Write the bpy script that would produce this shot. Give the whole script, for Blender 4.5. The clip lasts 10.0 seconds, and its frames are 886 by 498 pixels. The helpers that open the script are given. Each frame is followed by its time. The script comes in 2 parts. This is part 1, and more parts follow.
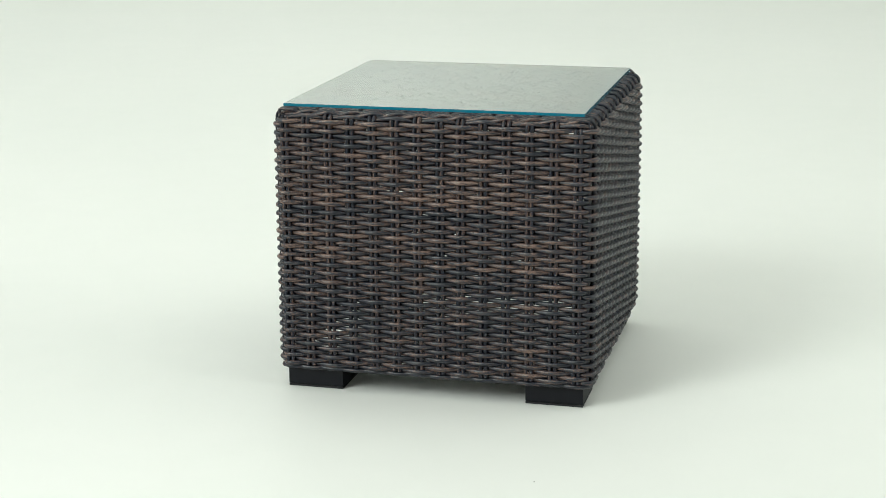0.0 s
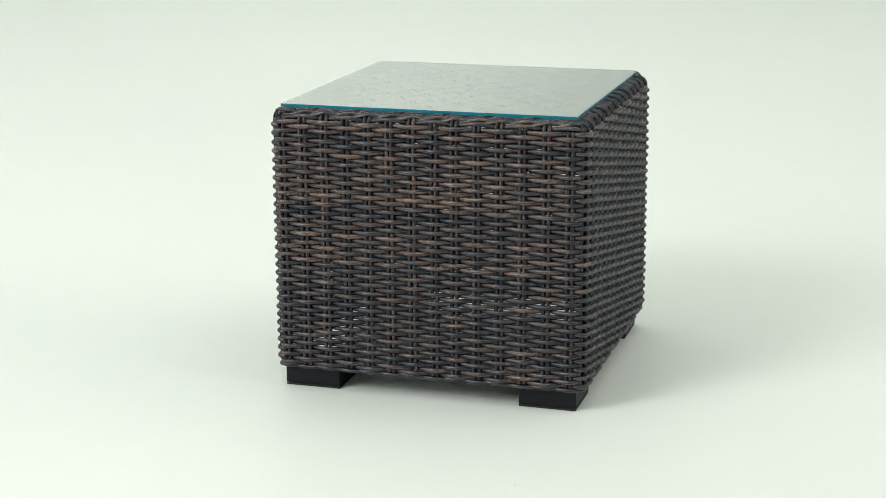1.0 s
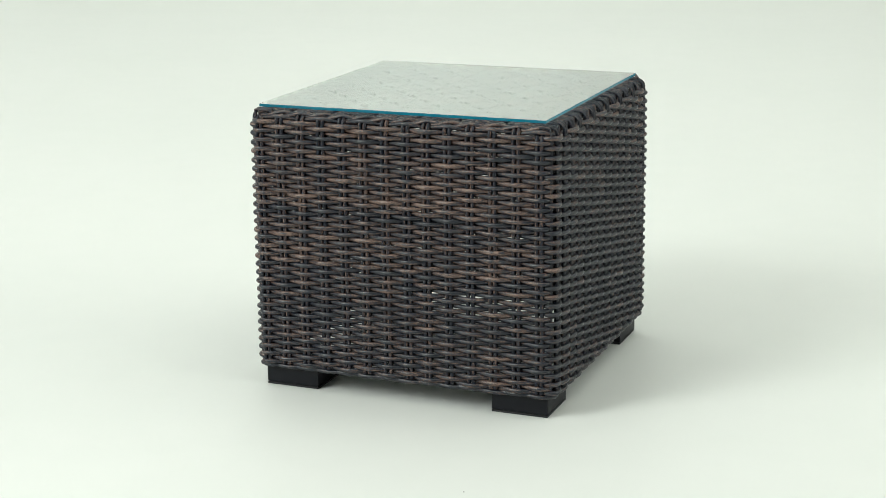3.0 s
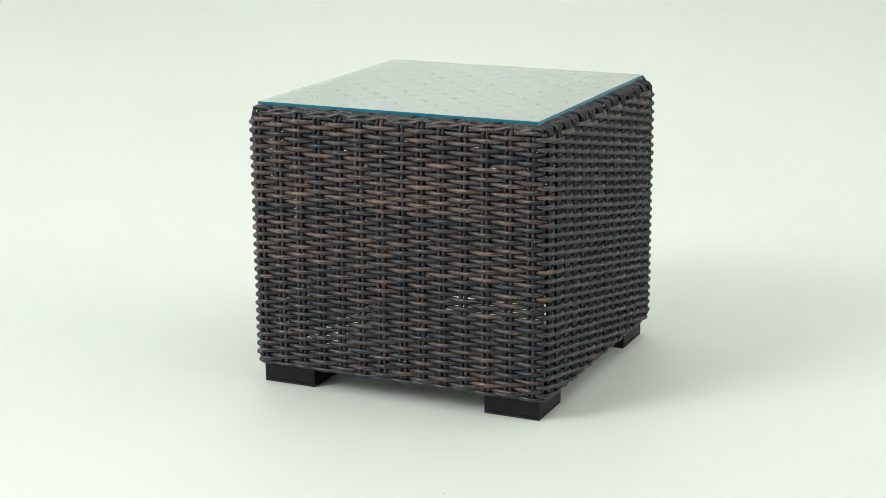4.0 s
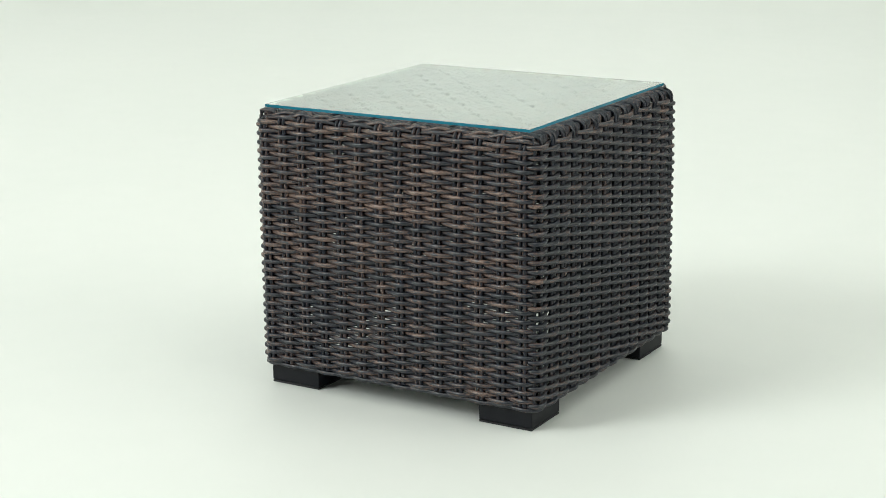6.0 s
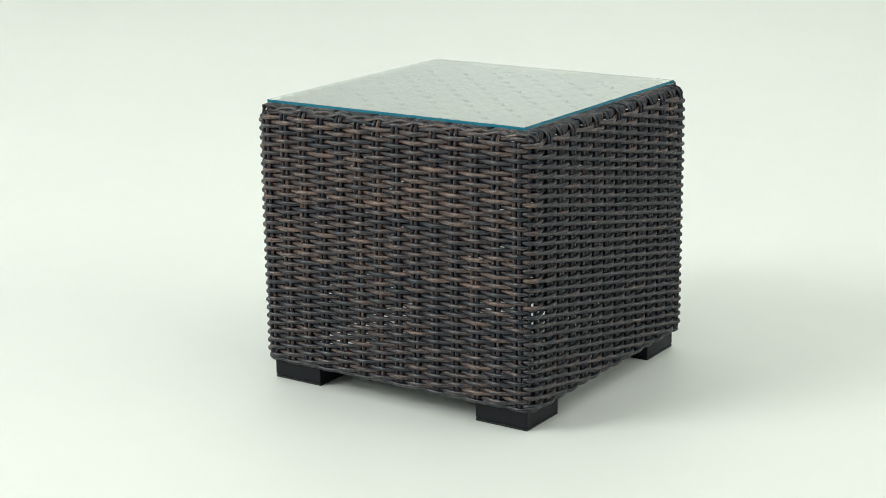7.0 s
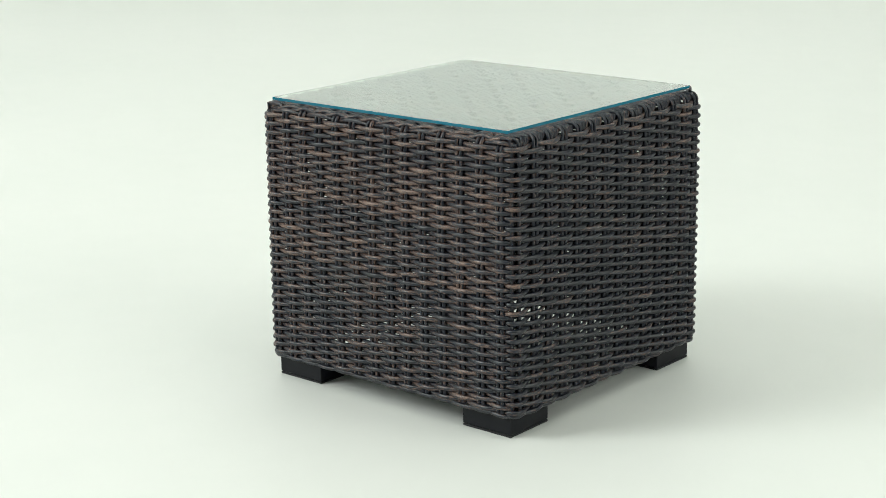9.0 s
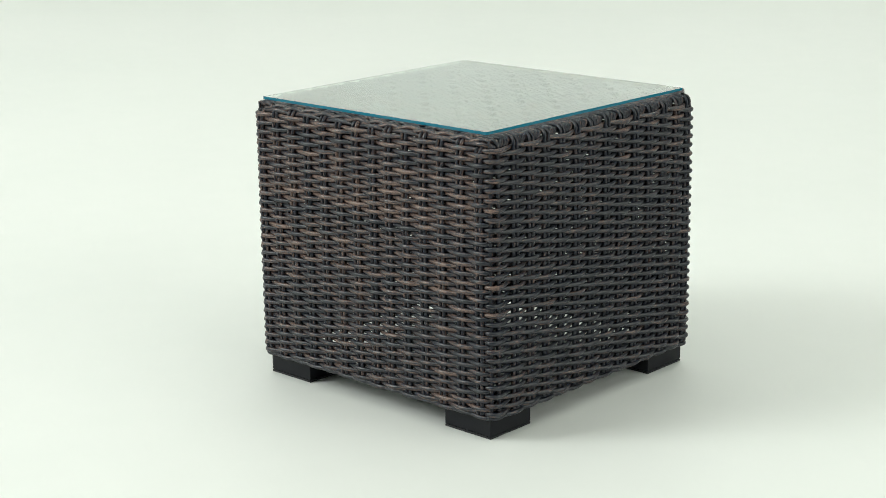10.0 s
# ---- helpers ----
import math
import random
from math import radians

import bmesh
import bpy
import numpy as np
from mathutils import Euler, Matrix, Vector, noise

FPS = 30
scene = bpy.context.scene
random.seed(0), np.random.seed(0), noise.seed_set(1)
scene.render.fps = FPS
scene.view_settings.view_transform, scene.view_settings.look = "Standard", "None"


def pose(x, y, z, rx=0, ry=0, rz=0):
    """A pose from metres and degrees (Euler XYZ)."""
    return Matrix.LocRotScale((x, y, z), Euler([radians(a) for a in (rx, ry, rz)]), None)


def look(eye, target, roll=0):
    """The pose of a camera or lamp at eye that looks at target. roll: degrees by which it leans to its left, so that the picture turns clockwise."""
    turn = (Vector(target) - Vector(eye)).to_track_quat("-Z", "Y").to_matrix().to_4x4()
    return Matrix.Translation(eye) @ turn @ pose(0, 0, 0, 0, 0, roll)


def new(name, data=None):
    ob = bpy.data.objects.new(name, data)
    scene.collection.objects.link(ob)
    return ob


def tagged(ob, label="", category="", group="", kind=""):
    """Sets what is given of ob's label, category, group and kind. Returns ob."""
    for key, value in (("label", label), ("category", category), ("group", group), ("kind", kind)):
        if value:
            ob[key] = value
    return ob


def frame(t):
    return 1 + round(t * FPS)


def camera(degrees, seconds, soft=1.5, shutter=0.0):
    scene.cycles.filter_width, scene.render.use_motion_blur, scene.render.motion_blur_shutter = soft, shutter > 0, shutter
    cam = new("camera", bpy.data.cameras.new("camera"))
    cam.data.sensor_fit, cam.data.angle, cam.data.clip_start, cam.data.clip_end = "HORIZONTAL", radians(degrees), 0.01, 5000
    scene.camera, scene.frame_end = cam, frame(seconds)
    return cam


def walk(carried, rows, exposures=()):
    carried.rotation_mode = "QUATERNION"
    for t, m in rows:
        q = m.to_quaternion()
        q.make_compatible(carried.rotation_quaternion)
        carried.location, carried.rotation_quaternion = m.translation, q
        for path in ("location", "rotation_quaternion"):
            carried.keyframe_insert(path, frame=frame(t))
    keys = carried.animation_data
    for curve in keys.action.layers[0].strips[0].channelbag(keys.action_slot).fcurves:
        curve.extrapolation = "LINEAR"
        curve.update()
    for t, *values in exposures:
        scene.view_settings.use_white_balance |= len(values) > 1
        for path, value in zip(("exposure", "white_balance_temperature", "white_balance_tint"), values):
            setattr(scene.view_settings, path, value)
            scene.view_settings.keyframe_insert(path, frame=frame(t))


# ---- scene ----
cam = camera(28.8, 10.0, soft=0.65)
PATH = [
    (0, (0.698, -2.914, 0.964), (0.219, -1.038, 0.465), -0.4),
    (0.5, (0.773, -2.89, 0.976), (0.245, -1.028, 0.469), -0.5),
    (1, (0.838, -2.876, 0.967), (0.267, -1.026, 0.468), -0.4),
    (1.5, (0.894, -2.857, 0.965), (0.292, -1.016, 0.468), -0.3),
    (2, (0.956, -2.833, 0.967), (0.32, -1.004, 0.468), -0.3),
    (2.5, (1.031, -2.791, 0.981), (0.345, -0.983, 0.471), -0.4),
    (2.7, (1.063, -2.777, 0.979), (0.356, -0.976, 0.47), -0.6),
    (3.8, (1.195, -2.712, 0.975), (0.396, -0.95, 0.469), -0.5),
    (4, (1.227, -2.696, 0.976), (0.408, -0.943, 0.469), -0.5),
    (4.5, (1.281, -2.665, 0.983), (0.425, -0.932, 0.472), -0.6),
    (5, (1.345, -2.625, 0.984), (0.441, -0.916, 0.472), -0.7),
    (5.5, (1.403, -2.589, 0.986), (0.457, -0.904, 0.473), -0.7),
    (5.7, (1.434, -2.57, 0.98), (0.465, -0.897, 0.471), -0.7),
    (6.8, (1.555, -2.485, 0.985), (0.497, -0.867, 0.473), -0.7),
    (7, (1.582, -2.456, 0.987), (0.502, -0.853, 0.471), -0.8),
    (7.5, (1.636, -2.417, 0.991), (0.518, -0.842, 0.472), -0.7),
    (8, (1.701, -2.358, 0.991), (0.532, -0.82, 0.471), -0.8),
    (8.5, (1.766, -2.304, 0.99), (0.549, -0.803, 0.472), -0.8),
    (9, (1.823, -2.25, 0.986), (0.569, -0.78, 0.47), -0.8),
    (9.5, (1.871, -2.196, 0.986), (0.584, -0.755, 0.468), -0.9),
    (10, (1.931, -2.155, 0.987), (0.613, -0.742, 0.471), -0.8),
]
walk(cam, [(t, look(eye, target, roll)) for t, eye, target, roll in PATH],
     exposures=[(0.0, 0.0, 6430, 0.0), (10.0, 0.0, 6430, 0.0)])

# ---- light ----
world = bpy.data.worlds.new("studio_world")
scene.world = world
world.use_nodes = True
world.node_tree.nodes["Background"].inputs[0].default_value = (0.9, 0.95, 0.9, 1)
world.node_tree.nodes["Background"].inputs[1].default_value = 0.05


def softbox(name, eye, target, w, h, watts, color=(1, 1, 1)):
    lamp = bpy.data.lights.new(name, "AREA")
    lamp.shape, lamp.size, lamp.size_y, lamp.energy, lamp.color = "RECTANGLE", w, h, watts, color
    ob = new(name, lamp)
    ob.matrix_world = look(eye, target)
    return ob


softbox("key_softbox", (-4.6, -6.5, 5.1), (0, 0, 0.2), 3.2, 4.2, 480, (0.98, 0.98, 0.97))
softbox("side_softbox", (-8.8, -8.2, 7.4), (0, 0, 0.3), 5.5, 3.2, 300, (0.98, 0.98, 0.97))
softbox("right_softbox", (10.0, 1.6, 4.8), (0, 0, 0.2), 9.0, 4.6, 470, (1, 0.985, 0.935))
softbox("overhead_softbox", (1.0, 1.0, 8.6), (1.0, 1.0, 0), 16.0, 16.0, 635, (1, 0.995, 0.95))
softbox("backdrop_light", (-8.5, 8.5, 8.4), (-14.2, 14.6, 4.5), 15.0, 1.3, 820, (1, 1, 0.98))


# ---- materials ----
def material(name, color, rough=0.5, metal=0.0):
    m = bpy.data.materials.new(name)
    m.use_nodes = True
    b = m.node_tree.nodes["Principled BSDF"]
    b.inputs["Base Color"].default_value = (*color, 1)
    b.inputs["Roughness"].default_value = rough
    b.inputs["Metallic"].default_value = metal
    return m, m.node_tree.nodes, m.node_tree.links, b


def ramp(nodes, stops):
    r = nodes.new("ShaderNodeValToRGB")
    while len(r.color_ramp.elements) < len(stops):
        r.color_ramp.elements.new(0.5)
    for e, (p, c) in zip(r.color_ramp.elements, stops):
        e.position, e.color = p, (*c, 1)
    return r


def noise_node(nodes, links, vec, scale, detail=3.0):
    n = nodes.new("ShaderNodeTexNoise")
    n.inputs["Scale"].default_value = scale
    n.inputs["Detail"].default_value = detail
    links.new(vec, n.inputs["Vector"])
    return n


def math_node(nodes, links, op, a, b):
    n = nodes.new("ShaderNodeMath")
    n.operation = op
    for i, v in enumerate((a, b)):
        if isinstance(v, (int, float)):
            n.inputs[i].default_value = v
        else:
            links.new(v, n.inputs[i])
    return n.outputs[0]


def rattan_material(name, dark, slate, brown, tan, tone=0.0, spec=0.57):
    """Round synthetic rattan: long streaks of brown and slate along each strand, fine grooves round it."""
    m, nodes, links, b = material(name, brown, 0.42)
    b.inputs["Specular IOR Level"].default_value = spec
    b.inputs["Sheen Weight"].default_value, b.inputs["Sheen Roughness"].default_value = 0.05, 0.35
    uv = nodes.new("ShaderNodeUVMap")
    info = nodes.new("ShaderNodeObjectInfo")
    sep = nodes.new("ShaderNodeSeparateXYZ")
    links.new(uv.outputs[0], sep.inputs[0])
    shift = math_node(nodes, links, "MULTIPLY", info.outputs["Random"], 37.0)

    def streak(along, around, off, scale, detail):
        c = nodes.new("ShaderNodeCombineXYZ")
        links.new(math_node(nodes, links, "MULTIPLY", sep.outputs[0], along), c.inputs[0])
        links.new(math_node(nodes, links, "MULTIPLY", sep.outputs[1], around), c.inputs[1])
        links.new(math_node(nodes, links, "ADD", shift, off), c.inputs[2])
        return noise_node(nodes, links, c.outputs[0], scale, detail).outputs["Fac"]

    long_tone = streak(5.0, 0.1, 0.0, 1.0, 2.0)
    side_tone = streak(11.0, 2.6, 5.0, 1.0, 3.0)
    fine = streak(110.0, 8.0, 11.0, 1.0, 4.0)
    fleck = streak(420.0, 11.0, 23.0, 1.0, 3.0)
    weights = ((long_tone, 0.24), (side_tone, 0.36), (fine, 0.60), (fleck, 0.55), (info.outputs["Random"], 0.08))
    mix = 0.54 + tone - 0.5 * sum(w for _, w in weights)
    for tone_part, weight in weights:
        mix = math_node(nodes, links, "ADD", math_node(nodes, links, "MULTIPLY", tone_part, weight), mix)
    r = ramp(nodes, [(0.455, dark), (0.54, slate), (0.625, brown), (0.74, tan)])
    links.new(mix, r.inputs[0])
    links.new(r.outputs[0], b.inputs["Base Color"])
    rr = nodes.new("ShaderNodeMapRange")
    rr.inputs["To Min"].default_value, rr.inputs["To Max"].default_value = 0.26, 0.50
    links.new(fine, rr.inputs["Value"])
    links.new(rr.outputs[0], b.inputs["Roughness"])
    bump = nodes.new("ShaderNodeBump")
    bump.inputs["Strength"].default_value, bump.inputs["Distance"].default_value = 0.7, 0.0006
    links.new(math_node(nodes, links, "ADD", fine, fleck), bump.inputs["Height"])
    links.new(bump.outputs[0], b.inputs["Normal"])
    return m


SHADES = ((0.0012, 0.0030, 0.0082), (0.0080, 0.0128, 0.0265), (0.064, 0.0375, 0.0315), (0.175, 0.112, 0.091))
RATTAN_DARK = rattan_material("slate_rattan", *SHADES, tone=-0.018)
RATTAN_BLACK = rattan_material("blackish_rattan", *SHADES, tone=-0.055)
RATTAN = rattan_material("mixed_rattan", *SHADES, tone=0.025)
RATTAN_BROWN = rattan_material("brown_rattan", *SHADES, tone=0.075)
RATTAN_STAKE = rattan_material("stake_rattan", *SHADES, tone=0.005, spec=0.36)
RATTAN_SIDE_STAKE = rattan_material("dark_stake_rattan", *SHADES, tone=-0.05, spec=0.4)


def studio_paint():
    m, nodes, links, b = material("studio_paint", (0.8, 0.8, 0.8), 0.55)
    geo = nodes.new("ShaderNodeNewGeometry")
    big = noise_node(nodes, links, geo.outputs["Position"], 0.7, 3.0)
    small = noise_node(nodes, links, geo.outputs["Position"], 60.0, 4.0)
    r = ramp(nodes, [(0.3, (0.675, 0.685, 0.665)), (0.7, (0.71, 0.712, 0.695))])
    mid = noise_node(nodes, links, geo.outputs["Position"], 11.0, 5.0)
    tone = math_node(nodes, links, "ADD", math_node(nodes, links, "MULTIPLY", big.outputs["Fac"], 0.7),
                     math_node(nodes, links, "MULTIPLY", mid.outputs["Fac"], 0.3))
    links.new(tone, r.inputs[0])
    links.new(r.outputs[0], b.inputs["Base Color"])
    bump = nodes.new("ShaderNodeBump")
    bump.inputs["Strength"].default_value, bump.inputs["Distance"].default_value = 0.06, 0.001
    links.new(small.outputs["Fac"], bump.inputs["Height"])
    links.new(bump.outputs[0], b.inputs["Normal"])
    return m


PAINT = studio_paint()
# unseen walls, kept grey to cut the bounce light under the table
WALL, _n, _l, _b = material("grey_wall_paint", (0.22, 0.225, 0.23), 0.7)

GLASS, _n, _l, _b = material("clear_glass", (0.86, 0.95, 0.90), 0.03)
_b.inputs["Transmission Weight"].default_value = 1.0
_b.inputs["IOR"].default_value = 1.52

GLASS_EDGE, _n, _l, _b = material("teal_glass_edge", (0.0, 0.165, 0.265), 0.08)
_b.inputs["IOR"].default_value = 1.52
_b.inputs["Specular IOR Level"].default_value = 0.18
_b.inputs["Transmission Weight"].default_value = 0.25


def foot_paint():
    m, nodes, links, b = material("black_powder_coat", (0.0028, 0.0033, 0.0065), 0.42)
    b.inputs["Specular IOR Level"].default_value = 0.26
    co = nodes.new("ShaderNodeTexCoord")
    n = noise_node(nodes, links, co.outputs["Object"], 900.0, 2.0)
    big = noise_node(nodes, links, co.outputs["Object"], 25.0, 3.0)
    rr = nodes.new("ShaderNodeMapRange")
    rr.inputs["To Min"].default_value, rr.inputs["To Max"].default_value = 0.42, 0.56
    links.new(big.outputs["Fac"], rr.inputs["Value"])
    links.new(rr.outputs[0], b.inputs["Roughness"])
    bump = nodes.new("ShaderNodeBump")
    bump.inputs["Strength"].default_value, bump.inputs["Distance"].default_value = 0.15, 0.0004
    links.new(n.outputs["Fac"], bump.inputs["Height"])
    links.new(bump.outputs[0], b.inputs["Normal"])
    return m


FOOT = foot_paint()
PAD, _n, _l, _b = material("black_plastic", (0.004, 0.0045, 0.007), 0.6)
CRUMB, _n, _l, _b = material("dark_crumb", (0.03, 0.028, 0.025), 0.8)


# ---- studio ----
def mesh_object(name, verts, faces, mat, parent=None, smooth=False):
    me = bpy.data.meshes.new(name)
    me.from_pydata([tuple(v) for v in verts], [], [tuple(f) for f in faces])
    me.materials.append(mat)
    if smooth:
        me.shade_smooth()
    ob = new(name, me)
    ob.parent = parent
    return ob


def rounded_rect(x0, y0, x1, y1, r, n=10):
    pts = []
    for cx, cy, a0 in ((x1 - r, y0 + r, -90), (x1 - r, y1 - r, 0), (x0 + r, y1 - r, 90), (x0 + r, y0 + r, 180)):
        for i in range(n + 1):
            a = radians(a0 + 90 * i / n)
            pts.append((cx + r * math.cos(a), cy + r * math.sin(a)))
    return pts


def build_studio():
    x0, y0, x1, y1, height, cove = -16.0, -16.0, 12.0, 16.0, 9.0, 2.0
    inner = rounded_rect(x0 + cove, y0 + cove, x1 - cove, y1 - cove, 1.0)
    floor = mesh_object("floor", [(x, y, 0) for x, y in inner], [range(len(inner))], PAINT)
    tagged(floor, "smooth matt white painted studio floor", "floor", kind="structure")
    n = len(inner)
    verts, faces = [], []
    steps = [(cove * math.sin(a), cove * (1 - math.cos(a))) for a in (radians(90 * i / 12) for i in range(13))] + [(cove, height)]
    for out, z in steps:
        verts += [(x, y, z) for x, y in rounded_rect(x0 + cove - out, y0 + cove - out, x1 - cove + out, y1 - cove + out, 1.0 + out)]
    for s in range(len(steps) - 1):
        for i in range(n):
            j = (i + 1) % n
            faces.append((s * n + i, s * n + j, (s + 1) * n + j, (s + 1) * n + i))
    def is_cyclorama(f):
        x = sum(verts[i][0] for i in f) / 4
        y = sum(verts[i][1] for i in f) / 4
        return y - x > -1.0

    for name, mat, part_faces, label in (
            ("backdrop", PAINT, [f for f in faces if is_cyclorama(f)], "seamless white cyclorama wall curving into the floor"),
            ("wall", WALL, [f for f in faces if not is_cyclorama(f)], "unseen plain grey studio wall behind the camera")):
        wall = mesh_object(name, verts, part_faces, mat, smooth=True)
        solid = wall.modifiers.new("thickness", "SOLIDIFY")
        solid.thickness, solid.offset = 0.1, 1.0
        tagged(wall, label, name, kind="structure")
    top = rounded_rect(x0, y0, x1, y1, 2.5)
    ceiling = mesh_object("ceiling", [(x, y, height) for x, y in top] + [(x, y, height + 0.1) for x, y in top],
                          [tuple(range(len(top) - 1, -1, -1)), tuple(range(len(top), 2 * len(top)))], PAINT)
    tagged(ceiling, "plain white studio ceiling", "ceiling", kind="structure")


build_studio()


# ---- side table ----
X0, X1 = -0.2622, 0.2656    # the woven body to mid weave
Y0, Y1 = -0.2642, 0.2570
CORNER = 0.014      # rounding of the upright corners
RIM = 0.013         # rounding of the top edge
TOP = 0.4750        # middle of the woven top
ROW = 0.00735       # spacing of the weavers
ROW0 = 0.0455       # height of the lowest full row
ROWS = 57
QUAD = (3.869e-06, 0.007232, 0.04550)
R_W, R_S = 0.00365, 0.0036
# the stake pairs, hand-set and so a little uneven
COLS = [-0.2465, -0.2095, -0.1720, -0.1345, -0.0965, -0.0590, -0.0210, 0.0170, 0.0515, 0.0890, 0.1270, 0.1655, 0.2050, 0.2440]
SIDE_COLS = [-0.2530, -0.2070, -0.1700, -0.1325, -0.0940, -0.0560, -0.0180, 0.0210, 0.0590, 0.0980, 0.1370, 0.1765, 0.2130, 0.2440]
SPLAY = 0.0042      # half the spacing of the two stakes of a pair
rng = random.Random(7)


def wobble(n, size, smooth):
    """A gentle random drift along a strand."""
    k = max(4, n // smooth)
    knots = [rng.gauss(0, size) for _ in range(k)]
    return np.interp(np.linspace(0, k - 1, n), range(k), knots)


def tube(name, pts, outward, radius, mat, parent, closed=False, sides=8, label="", squash=1.0):
    """A round strand along pts as one mesh, with the length along it and the way round it as its map."""
    p = np.asarray(pts, float)
    o = np.asarray(outward, float)
    if closed:
        t = np.roll(p, -1, 0) - np.roll(p, 1, 0)
    else:
        t = np.gradient(p, axis=0)
    t /= np.linalg.norm(t, axis=1)[:, None]
    b = np.cross(t, o)
    b /= np.linalg.norm(b, axis=1)[:, None]
    nn = np.cross(b, t)
    ang = 2 * np.pi * np.arange(sides) / sides
    squash = np.broadcast_to(np.asarray(squash, float), (len(p),))[:, None, None]
    rad = np.broadcast_to(np.asarray(radius, float), (len(p),))[:, None, None]
    ring = p[:, None] + rad * (np.cos(ang)[None, :, None] * nn[:, None] * squash + np.sin(ang)[None, :, None] * b[:, None])
    verts = ring.reshape(-1, 3)
    n = len(p)
    i = np.arange(n if closed else n - 1)
    j = np.arange(sides)
    i, j = [a.ravel() for a in np.meshgrid(i, j, indexing="ij")]
    i2, j2 = (i + 1) % n, (j + 1) % sides
    quads = np.stack([i * sides + j, i2 * sides + j, i2 * sides + j2, i * sides + j2], 1)
    me = bpy.data.meshes.new(name)
    me.from_pydata(verts.tolist(), [], quads.tolist())
    step = np.linalg.norm(np.diff(p, axis=0, append=p[:1] if closed else p[-1:]), axis=1)
    along = np.concatenate([[0], np.cumsum(step)])
    u = np.stack([along[i], along[i + 1], along[i + 1], along[i]], 1)
    v = np.stack([j, j, j + 1, j + 1], 1) / sides
    layer = me.uv_layers.new(name="strand")
    layer.data.foreach_set("uv", np.stack([u, v], 2).astype(np.float32).ravel())
    me.materials.append(mat)
    me.shade_smooth()
    ob = new(name, me)
    ob.parent = parent
    if label:
        tagged(ob, label)
    return ob


table = tagged(new("side_table"), "square dark brown woven rattan side table with glass top", "side table")

# the way round the four faces at mid weave: front, right, back, left
WIDE, DEEP, ARC = X1 - X0 - 2 * CORNER, Y1 - Y0 - 2 * CORNER, CORNER * math.pi / 2
RUNS = ((X0 + CORNER, Y0, 0, WIDE), (X1, Y0 + CORNER, 90, DEEP), (X1 - CORNER, Y1, 180, WIDE), (X0, Y1 - CORNER, 270, DEEP))
ROUND = 2 * (WIDE + DEEP + 2 * ARC)


def around(s):
    """Place and outward way at the length s round the body, from the front's left corner."""
    s %= ROUND
    for x, y, heading, length in RUNS:
        c, q = math.cos(radians(heading)), math.sin(radians(heading))
        if s <= length:
            return x + c * s, y + q * s, q, -c
        if s <= length + ARC:
            a = radians(heading) + (s - length) / CORNER
            x, y = x + c * length - q * CORNER, y + q * length + c * CORNER
            return x + CORNER * math.sin(a), y - CORNER * math.cos(a), math.sin(a), -math.cos(a)
        s -= length + ARC
    return x, y, q, -c


PAIRS = ([c - X0 - CORNER for c in COLS] + [WIDE + ARC + c - Y0 - CORNER for c in SIDE_COLS]
         + [WIDE + DEEP + 2 * ARC + X1 - CORNER - c for c in COLS[::-1]]
         + [2 * WIDE + DEEP + 3 * ARC + Y1 - CORNER - c for c in SIDE_COLS[::-1]])
STEPS = 13


def ring_weaver(k, z, inset=0.0, amp=0.0041, radius=R_W, mat=None, side_shade_mat=None):
    """One row of the weave round all four faces, over and under the stake pairs, swelling where it lies on top."""
    n = 56 * STEPS
    ss, ph = [], []
    for i in range(56):
        a, b = PAIRS[i], PAIRS[(i + 1) % 56] + (ROUND if i == 55 else 0)
        for q in range(STEPS):
            ss.append(a + (b - a) * q / STEPS)
            ph.append(i + q / STEPS)
    ph = np.array(ph)
    w = np.cos(np.pi * (ph + k))
    # the rows lie looser on the right side than on the others
    loose = 1 + 0.55 * np.interp(ph, [0, 13.2, 14.2, 26.8, 28], [0, 0, 1, 1, 0])
    off = amp * loose * w * (1 + wobble(n, 0.06, 9)) - inset
    dz = wobble(n, 0.0002, 12) + wobble(n, 0.0002, 60) + 0.00015 * np.sin(np.pi * ph * 0.5 + k)
    dz[-STEPS:] = np.linspace(dz[-STEPS], dz[0], STEPS)
    pts, out = [], []
    for s, f, h in zip(ss, off, dz):
        x, y, nx, ny = around(s)
        pts.append((x + nx * f, y + ny * f, z + h))
        out.append((nx, ny, 0.0))
    thick = radius * (1 + 0.10 * np.clip(w, 0.0, 1.0)) * (1 + wobble(n, 0.03, 14))
    ob = tube("weaver", pts, out, thick, mat or RATTAN, table, closed=True, sides=10, squash=0.92)
    if side_shade_mat and side_shade_mat != mat:
        # from one front corner round to the back, that side's shade is coloured in
        ob.data.materials.append(side_shade_mat)
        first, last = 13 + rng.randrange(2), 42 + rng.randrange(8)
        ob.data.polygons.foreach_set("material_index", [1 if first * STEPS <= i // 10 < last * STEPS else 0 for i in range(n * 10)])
    return ob


def row_height(k):
    """The rows lie a little closer in the middle of the height than at its ends."""
    return QUAD[0] * k * k + QUAD[1] * k + QUAD[2]


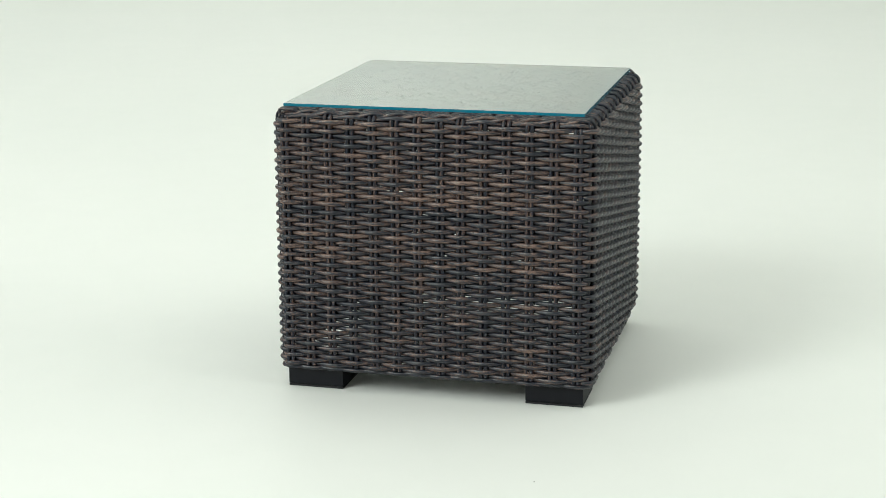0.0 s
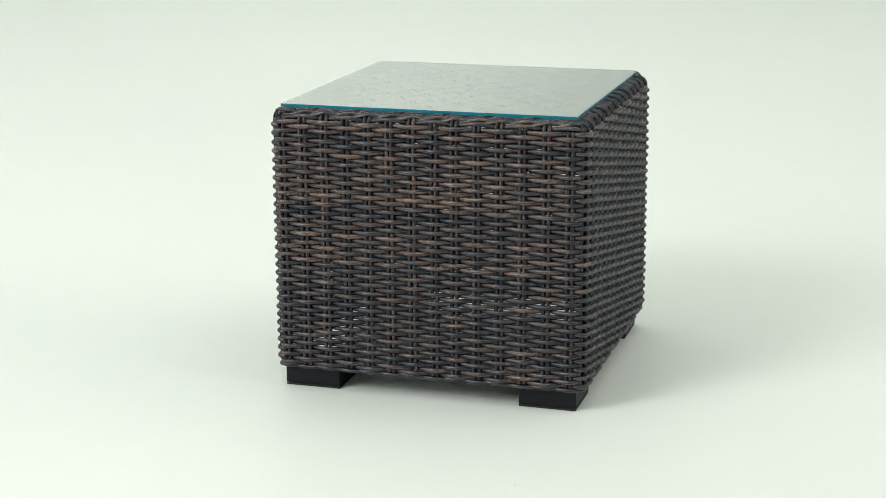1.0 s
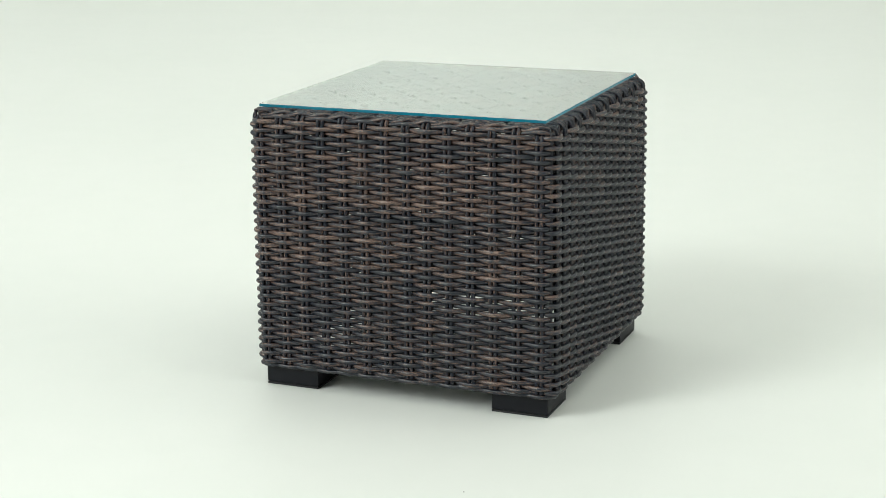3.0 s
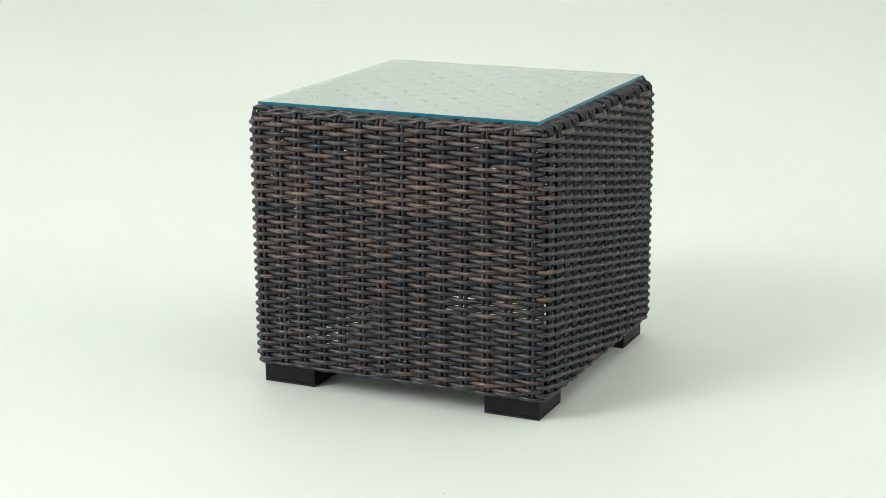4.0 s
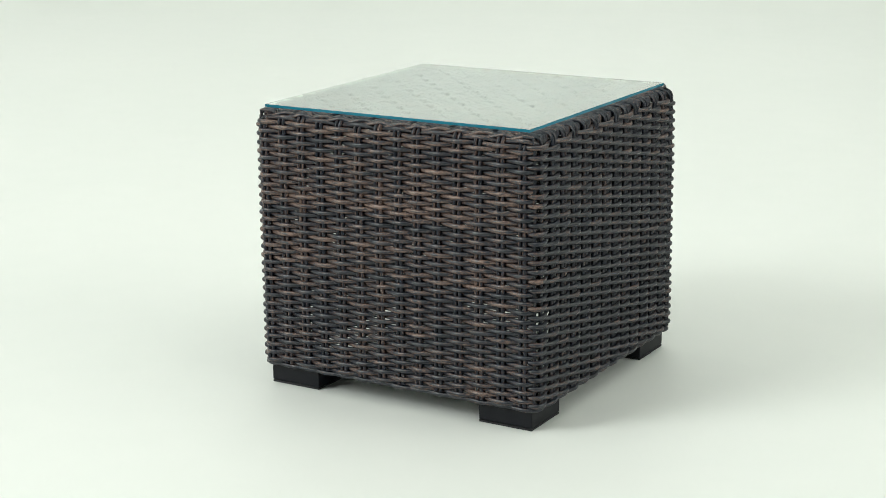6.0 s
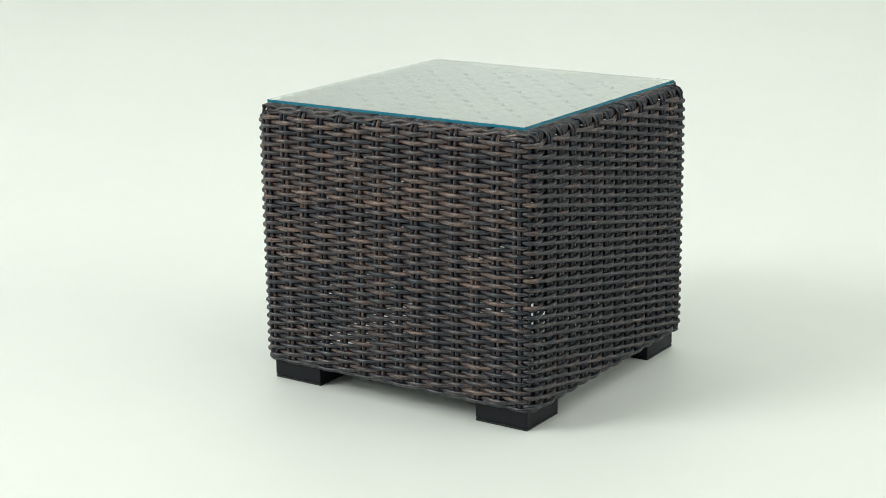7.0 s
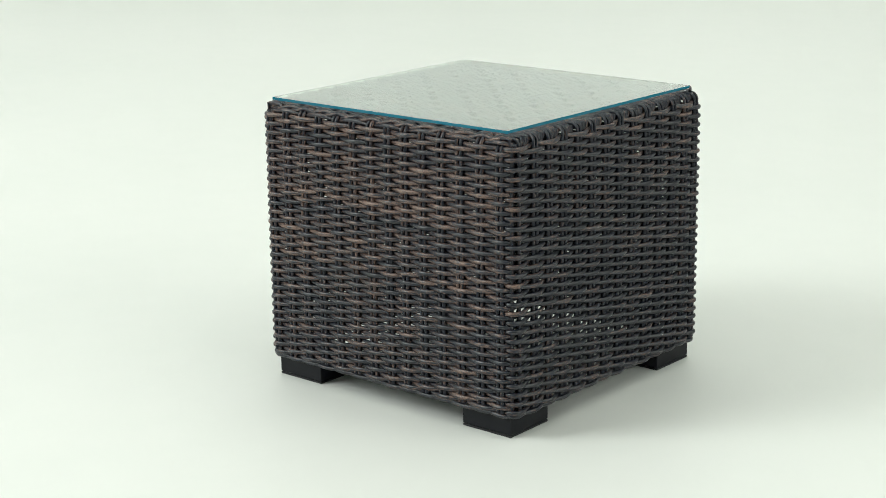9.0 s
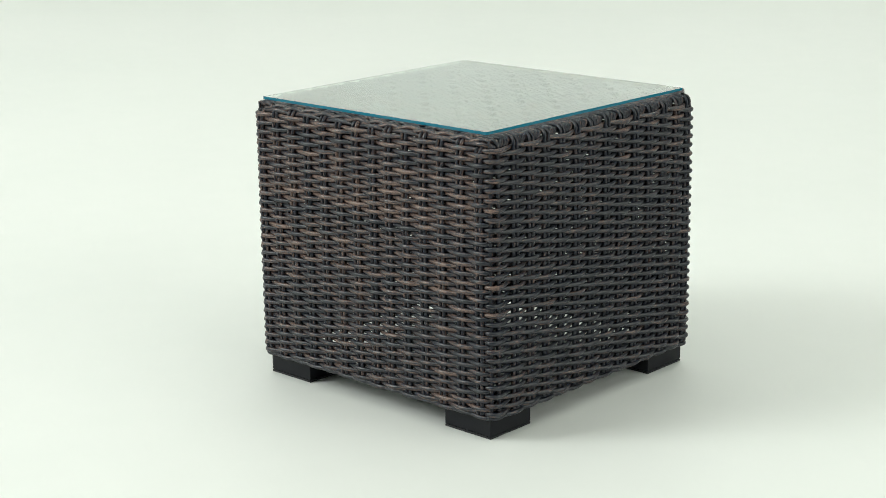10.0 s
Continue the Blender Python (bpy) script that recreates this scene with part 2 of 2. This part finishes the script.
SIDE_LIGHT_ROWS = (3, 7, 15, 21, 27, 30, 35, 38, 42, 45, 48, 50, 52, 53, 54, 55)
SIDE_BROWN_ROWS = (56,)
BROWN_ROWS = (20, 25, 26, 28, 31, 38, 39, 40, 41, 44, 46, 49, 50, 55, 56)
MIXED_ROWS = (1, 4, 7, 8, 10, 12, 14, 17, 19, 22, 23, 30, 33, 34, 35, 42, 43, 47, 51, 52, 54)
for k in range(ROWS):
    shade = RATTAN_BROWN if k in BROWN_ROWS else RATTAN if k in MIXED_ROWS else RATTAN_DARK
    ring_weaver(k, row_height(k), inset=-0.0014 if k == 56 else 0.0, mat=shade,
                side_shade_mat=RATTAN_BROWN if k in SIDE_BROWN_ROWS else RATTAN_DARK if k in SIDE_LIGHT_ROWS else RATTAN_BLACK)
# the bottom border: two strands twined, drawn in a little
for k in (0, 1):
    ring_weaver(k, row_height(0) - 0.0066 - 0.0006 * k, inset=0.0012, amp=0.0024, radius=0.0034, mat=RATTAN_BLACK)


def over(c, along, drop_a, drop_b, offsets, wide, lean=0.0, rim=RIM):
    """Points of a strand that climbs one face, bends over the rim, crosses the top and goes down the other face.
    along: 'x' or 'y', the way it crosses; c: its place on the other axis; drop: the height at which each end stops."""
    lo, hi = (X0, X1) if along == "x" else (Y0, Y1)
    bend = [math.pi / 2 * i / 6 for i in range(7)]
    row = [(lo, z, -1.0, 0.0) for z in np.arange(drop_a, TOP - rim, 0.0025)]
    row += [(lo + rim - rim * math.cos(q), TOP - rim + rim * math.sin(q), -math.cos(q), math.sin(q)) for q in bend]
    row += [(d, TOP, 0.0, 1.0) for d in np.linspace(lo + rim, hi - rim, 113)[1:-1]]
    row += [(hi - rim + rim * math.cos(q), TOP - rim + rim * math.sin(q), math.cos(q), math.sin(q)) for q in bend[::-1]]
    row += [(hi, z, 1.0, 0.0) for z in np.arange(drop_b, TOP - rim, 0.0025)[::-1]]
    n = len(row)
    drift = wobble(n, wide, 10) + np.array([lean * (math.acos(min(1.0, nz)) * 2 / math.pi - 0.5) for _, _, _, nz in row])
    pts, out = [], []
    for (d, z, nd, nz), w in zip(row, drift):
        f = offsets(d, z, nd)
        d2, z2 = d + nd * f, z + nz * f
        pts.append((d2, c + w, z2) if along == "x" else (c + w, d2, z2))
        out.append((nd, 0, nz) if along == "x" else (0, nd, nz))
    return pts, out


PROUD = 0.0014      # how far the stakes stand out from mid weave


def flex(d, z, i):
    """A stake gives way a little to each weaver that crosses it."""
    return 0.0007 * math.cos(math.pi * ((z - ROW0) / ROW + i)) if z < TOP - RIM else 0.0


# stake pairs that run up the front, over the top and down the back
for i, c in enumerate(COLS):
    for e in (-SPLAY, SPLAY):
        pts, out = over(c + e, "y", 0.044, 0.044, lambda d, z, nd, i=i: PROUD - flex(d, z, i) - (0.006 * max(0.0, min(1.0, (z - TOP + RIM + 0.002) / 0.012)) if i in (0, 13) else 0.0), 0.0004)
        tube("stake", pts, out, R_S, RATTAN_STAKE, table)

# strands across the top: some run down the sides as stakes, some are tucked under the first row,
# and short ones between them wrap the rim alone
for j in range(98):
    i, m = divmod(j, 7)
    step = (SIDE_COLS[i + 1] if i < 13 else SIDE_COLS[i] + 0.038) - SIDE_COLS[i]
    c = SIDE_COLS[i] + (-0.0062 if i == 0 else -SPLAY, SPLAY, 0.26 * step, 0.38 * step, 0.50 * step, 0.62 * step, 0.74 * step)[m]
    if c > 0.2500:
        continue

    # a stake that stands in the corner's rounding lies back by that much
    near = max(0.0, Y0 + CORNER - c)
    turned = CORNER - math.sqrt(CORNER ** 2 - near ** 2) - 0.0005 if near else 0.0

    def woven(d, z, nd, j=j, i=i, stake=m < 2, turned=turned, sink=rng.uniform(-0.0022, 0.0014)):
        if X0 + 0.036 < d < X1 - 0.036 and z > TOP - 0.001:
            return 0.0036 * math.cos(math.pi * ((d - COLS[0]) / 0.03773 + j)) - 0.0003
        if z > TOP - 0.001:
            return (0.0026 if stake else sink) + (0.003 if d < 0 else 0.0)
        if stake:
            f = max(0.0, min(1.0, (0.467 - z) / 0.008))
            if turned:
                return -turned - 0.002
            return 0.0026 * (1 - f) + (PROUD - flex(d, z, i)) * f
        return sink - (0.0058 + sink) * max(0.0, min(1.0, (0.477 - z) / 0.007))

    if m < 2:
        pts, out = over(c, "x", 0.044, 0.044, woven, 0.0004, lean=0.0 if i == 0 else -0.005, rim=0.010)
        thick = [0.0038 if X0 + 0.018 < p[0] < X1 - 0.018 else 0.0025 if p[2] > 0.464 else R_S for p in pts]
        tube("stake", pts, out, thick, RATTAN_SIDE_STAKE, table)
    else:
        pts, out = over(c, "x", 0.447, 0.447, woven, 0.0006, lean=rng.uniform(-0.011, -0.006), rim=0.010)
        fine = rng.uniform(0.0020, 0.0025)
        inner = [X0 + 0.018 < p[0] < X1 - 0.018 for p in pts]
        if m in (3, 5):
            short = [q for q, p in enumerate(pts) if p[0] < X0 + 0.03], [q for q, p in enumerate(pts) if p[0] > X1 - 0.03]
            for ends in short:
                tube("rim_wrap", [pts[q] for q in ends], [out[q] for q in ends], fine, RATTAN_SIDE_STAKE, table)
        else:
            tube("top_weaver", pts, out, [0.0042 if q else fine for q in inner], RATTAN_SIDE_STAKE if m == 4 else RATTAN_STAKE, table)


def rim_strand(name, back, turn, lift, radius, inset, mat):
    """A strand along the front's or the back's rim. turn: degrees up the rim's rounding; lift(u): offset out and along the rounding,
    u counting the stake pairs; inset: how far short of the corners it ends."""
    us = np.linspace(X0 + inset, X1 - inset, 14 * 11)
    pts, out = [], []
    for u in us:
        f, g = lift(np.interp(u, [COLS[0] - 0.038] + COLS + [COLS[-1] + 0.038], range(-1, 15)))
        q = radians(turn) + g / RIM
        d = -RIM + (RIM + f) * math.cos(q)
        z = TOP - RIM + (RIM + f) * math.sin(q)
        fade = min(1.0, max(0.0, 1 - min(u - us[0], us[-1] - u) / 0.014))
        d -= 0.012 * fade ** 2
        z -= 0.004 * fade ** 2
        pts.append((u, Y1 + d if back else Y0 - d, z))
        out.append((0.0, math.cos(q) if back else -math.cos(q), math.sin(q)))
    return tube(name, pts, out, radius, mat, table)


for back in (False, True):
    rim_strand("rim_weaver", back, 38, lambda u: (-0.0038 * math.cos(math.pi * u), 0.0), 0.0036, 0.002, RATTAN_DARK)
    for s in (0, 1):
        rim_strand("rim_weaver", back, 62,
                   lambda u, s=s, back=back: ((0.0100 if back else 0.0022) + 0.0030 * math.cos(math.pi * (u + s)), 0.0024 * math.sin(math.pi * (u + s))),
                   0.0027, 0.008, RATTAN_BROWN)


def bevel_box(name, x0, y0, z0, x1, y1, z1, bevel, mat, parent, segments=2):
    bm = bmesh.new()
    bmesh.ops.create_cube(bm, size=1.0)
    for v in bm.verts:
        v.co = Vector((x0 if v.co.x < 0 else x1, y0 if v.co.y < 0 else y1, z0 if v.co.z < 0 else z1))
    bmesh.ops.bevel(bm, geom=list(bm.edges), offset=bevel, segments=segments, affect="EDGES", profile=0.5)
    me = bpy.data.meshes.new(name)
    bm.to_mesh(me)
    bm.free()
    me.materials.append(mat)
    ob = new(name, me)
    ob.parent = parent
    return ob


FOOT_OUT, FOOT_W = 0.255, 0.097
for sx, sy in ((-1, -1), (1, -1), (1, 1), (-1, 1)):
    xs, ys = sorted((sx * FOOT_OUT, sx * (FOOT_OUT - FOOT_W))), sorted((sy * FOOT_OUT, sy * (FOOT_OUT - FOOT_W)))
    foot = bevel_box("foot", xs[0], ys[0], 0.0045, xs[1], ys[1], 0.0415, 0.0012, FOOT, table)
    tagged(foot, "square black powder-coated metal foot")
    pad = bevel_box("pad", xs[0] + 0.0002, ys[0] + 0.0002, 0.0, xs[1] - 0.0002, ys[1] - 0.0002, 0.0036, 0.0005, PAD, foot)
    neck = bevel_box("neck", xs[0] + 0.003, ys[0] + 0.003, 0.003, xs[1] - 0.003, ys[1] - 0.003, 0.006, 0.0003, PAD, None)
    bm = bmesh.new()
    bm.from_mesh(pad.data)
    bm.from_mesh(neck.data)
    bm.to_mesh(pad.data)
    bm.free()
    bpy.data.objects.remove(neck)


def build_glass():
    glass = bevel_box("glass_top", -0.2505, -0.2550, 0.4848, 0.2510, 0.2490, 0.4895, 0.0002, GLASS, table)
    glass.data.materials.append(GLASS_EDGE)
    # teal tint only on the two edges that face the camera, others clear
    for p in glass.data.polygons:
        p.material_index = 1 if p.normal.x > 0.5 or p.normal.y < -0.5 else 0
    glass.visible_shadow = False
    tagged(glass, "clear square glass plate with teal front and right edges")


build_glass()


def build_crumb():
    bm = bmesh.new()
    bmesh.ops.create_icosphere(bm, subdivisions=1, radius=0.0012)
    for v in bm.verts:
        v.co = v.co * (0.7 + 0.5 * rng.random())
        v.co.z = max(0.0, v.co.z * 0.5 + 0.0005)
    me = bpy.data.meshes.new("crumb")
    bm.to_mesh(me)
    bm.free()
    me.materials.append(CRUMB)
    ob = new("crumb", me)
    ob.location = (0.240, -0.589, 0.0)
    tagged(ob, "tiny dark crumb lying on the white studio floor", "crumb")


build_crumb()
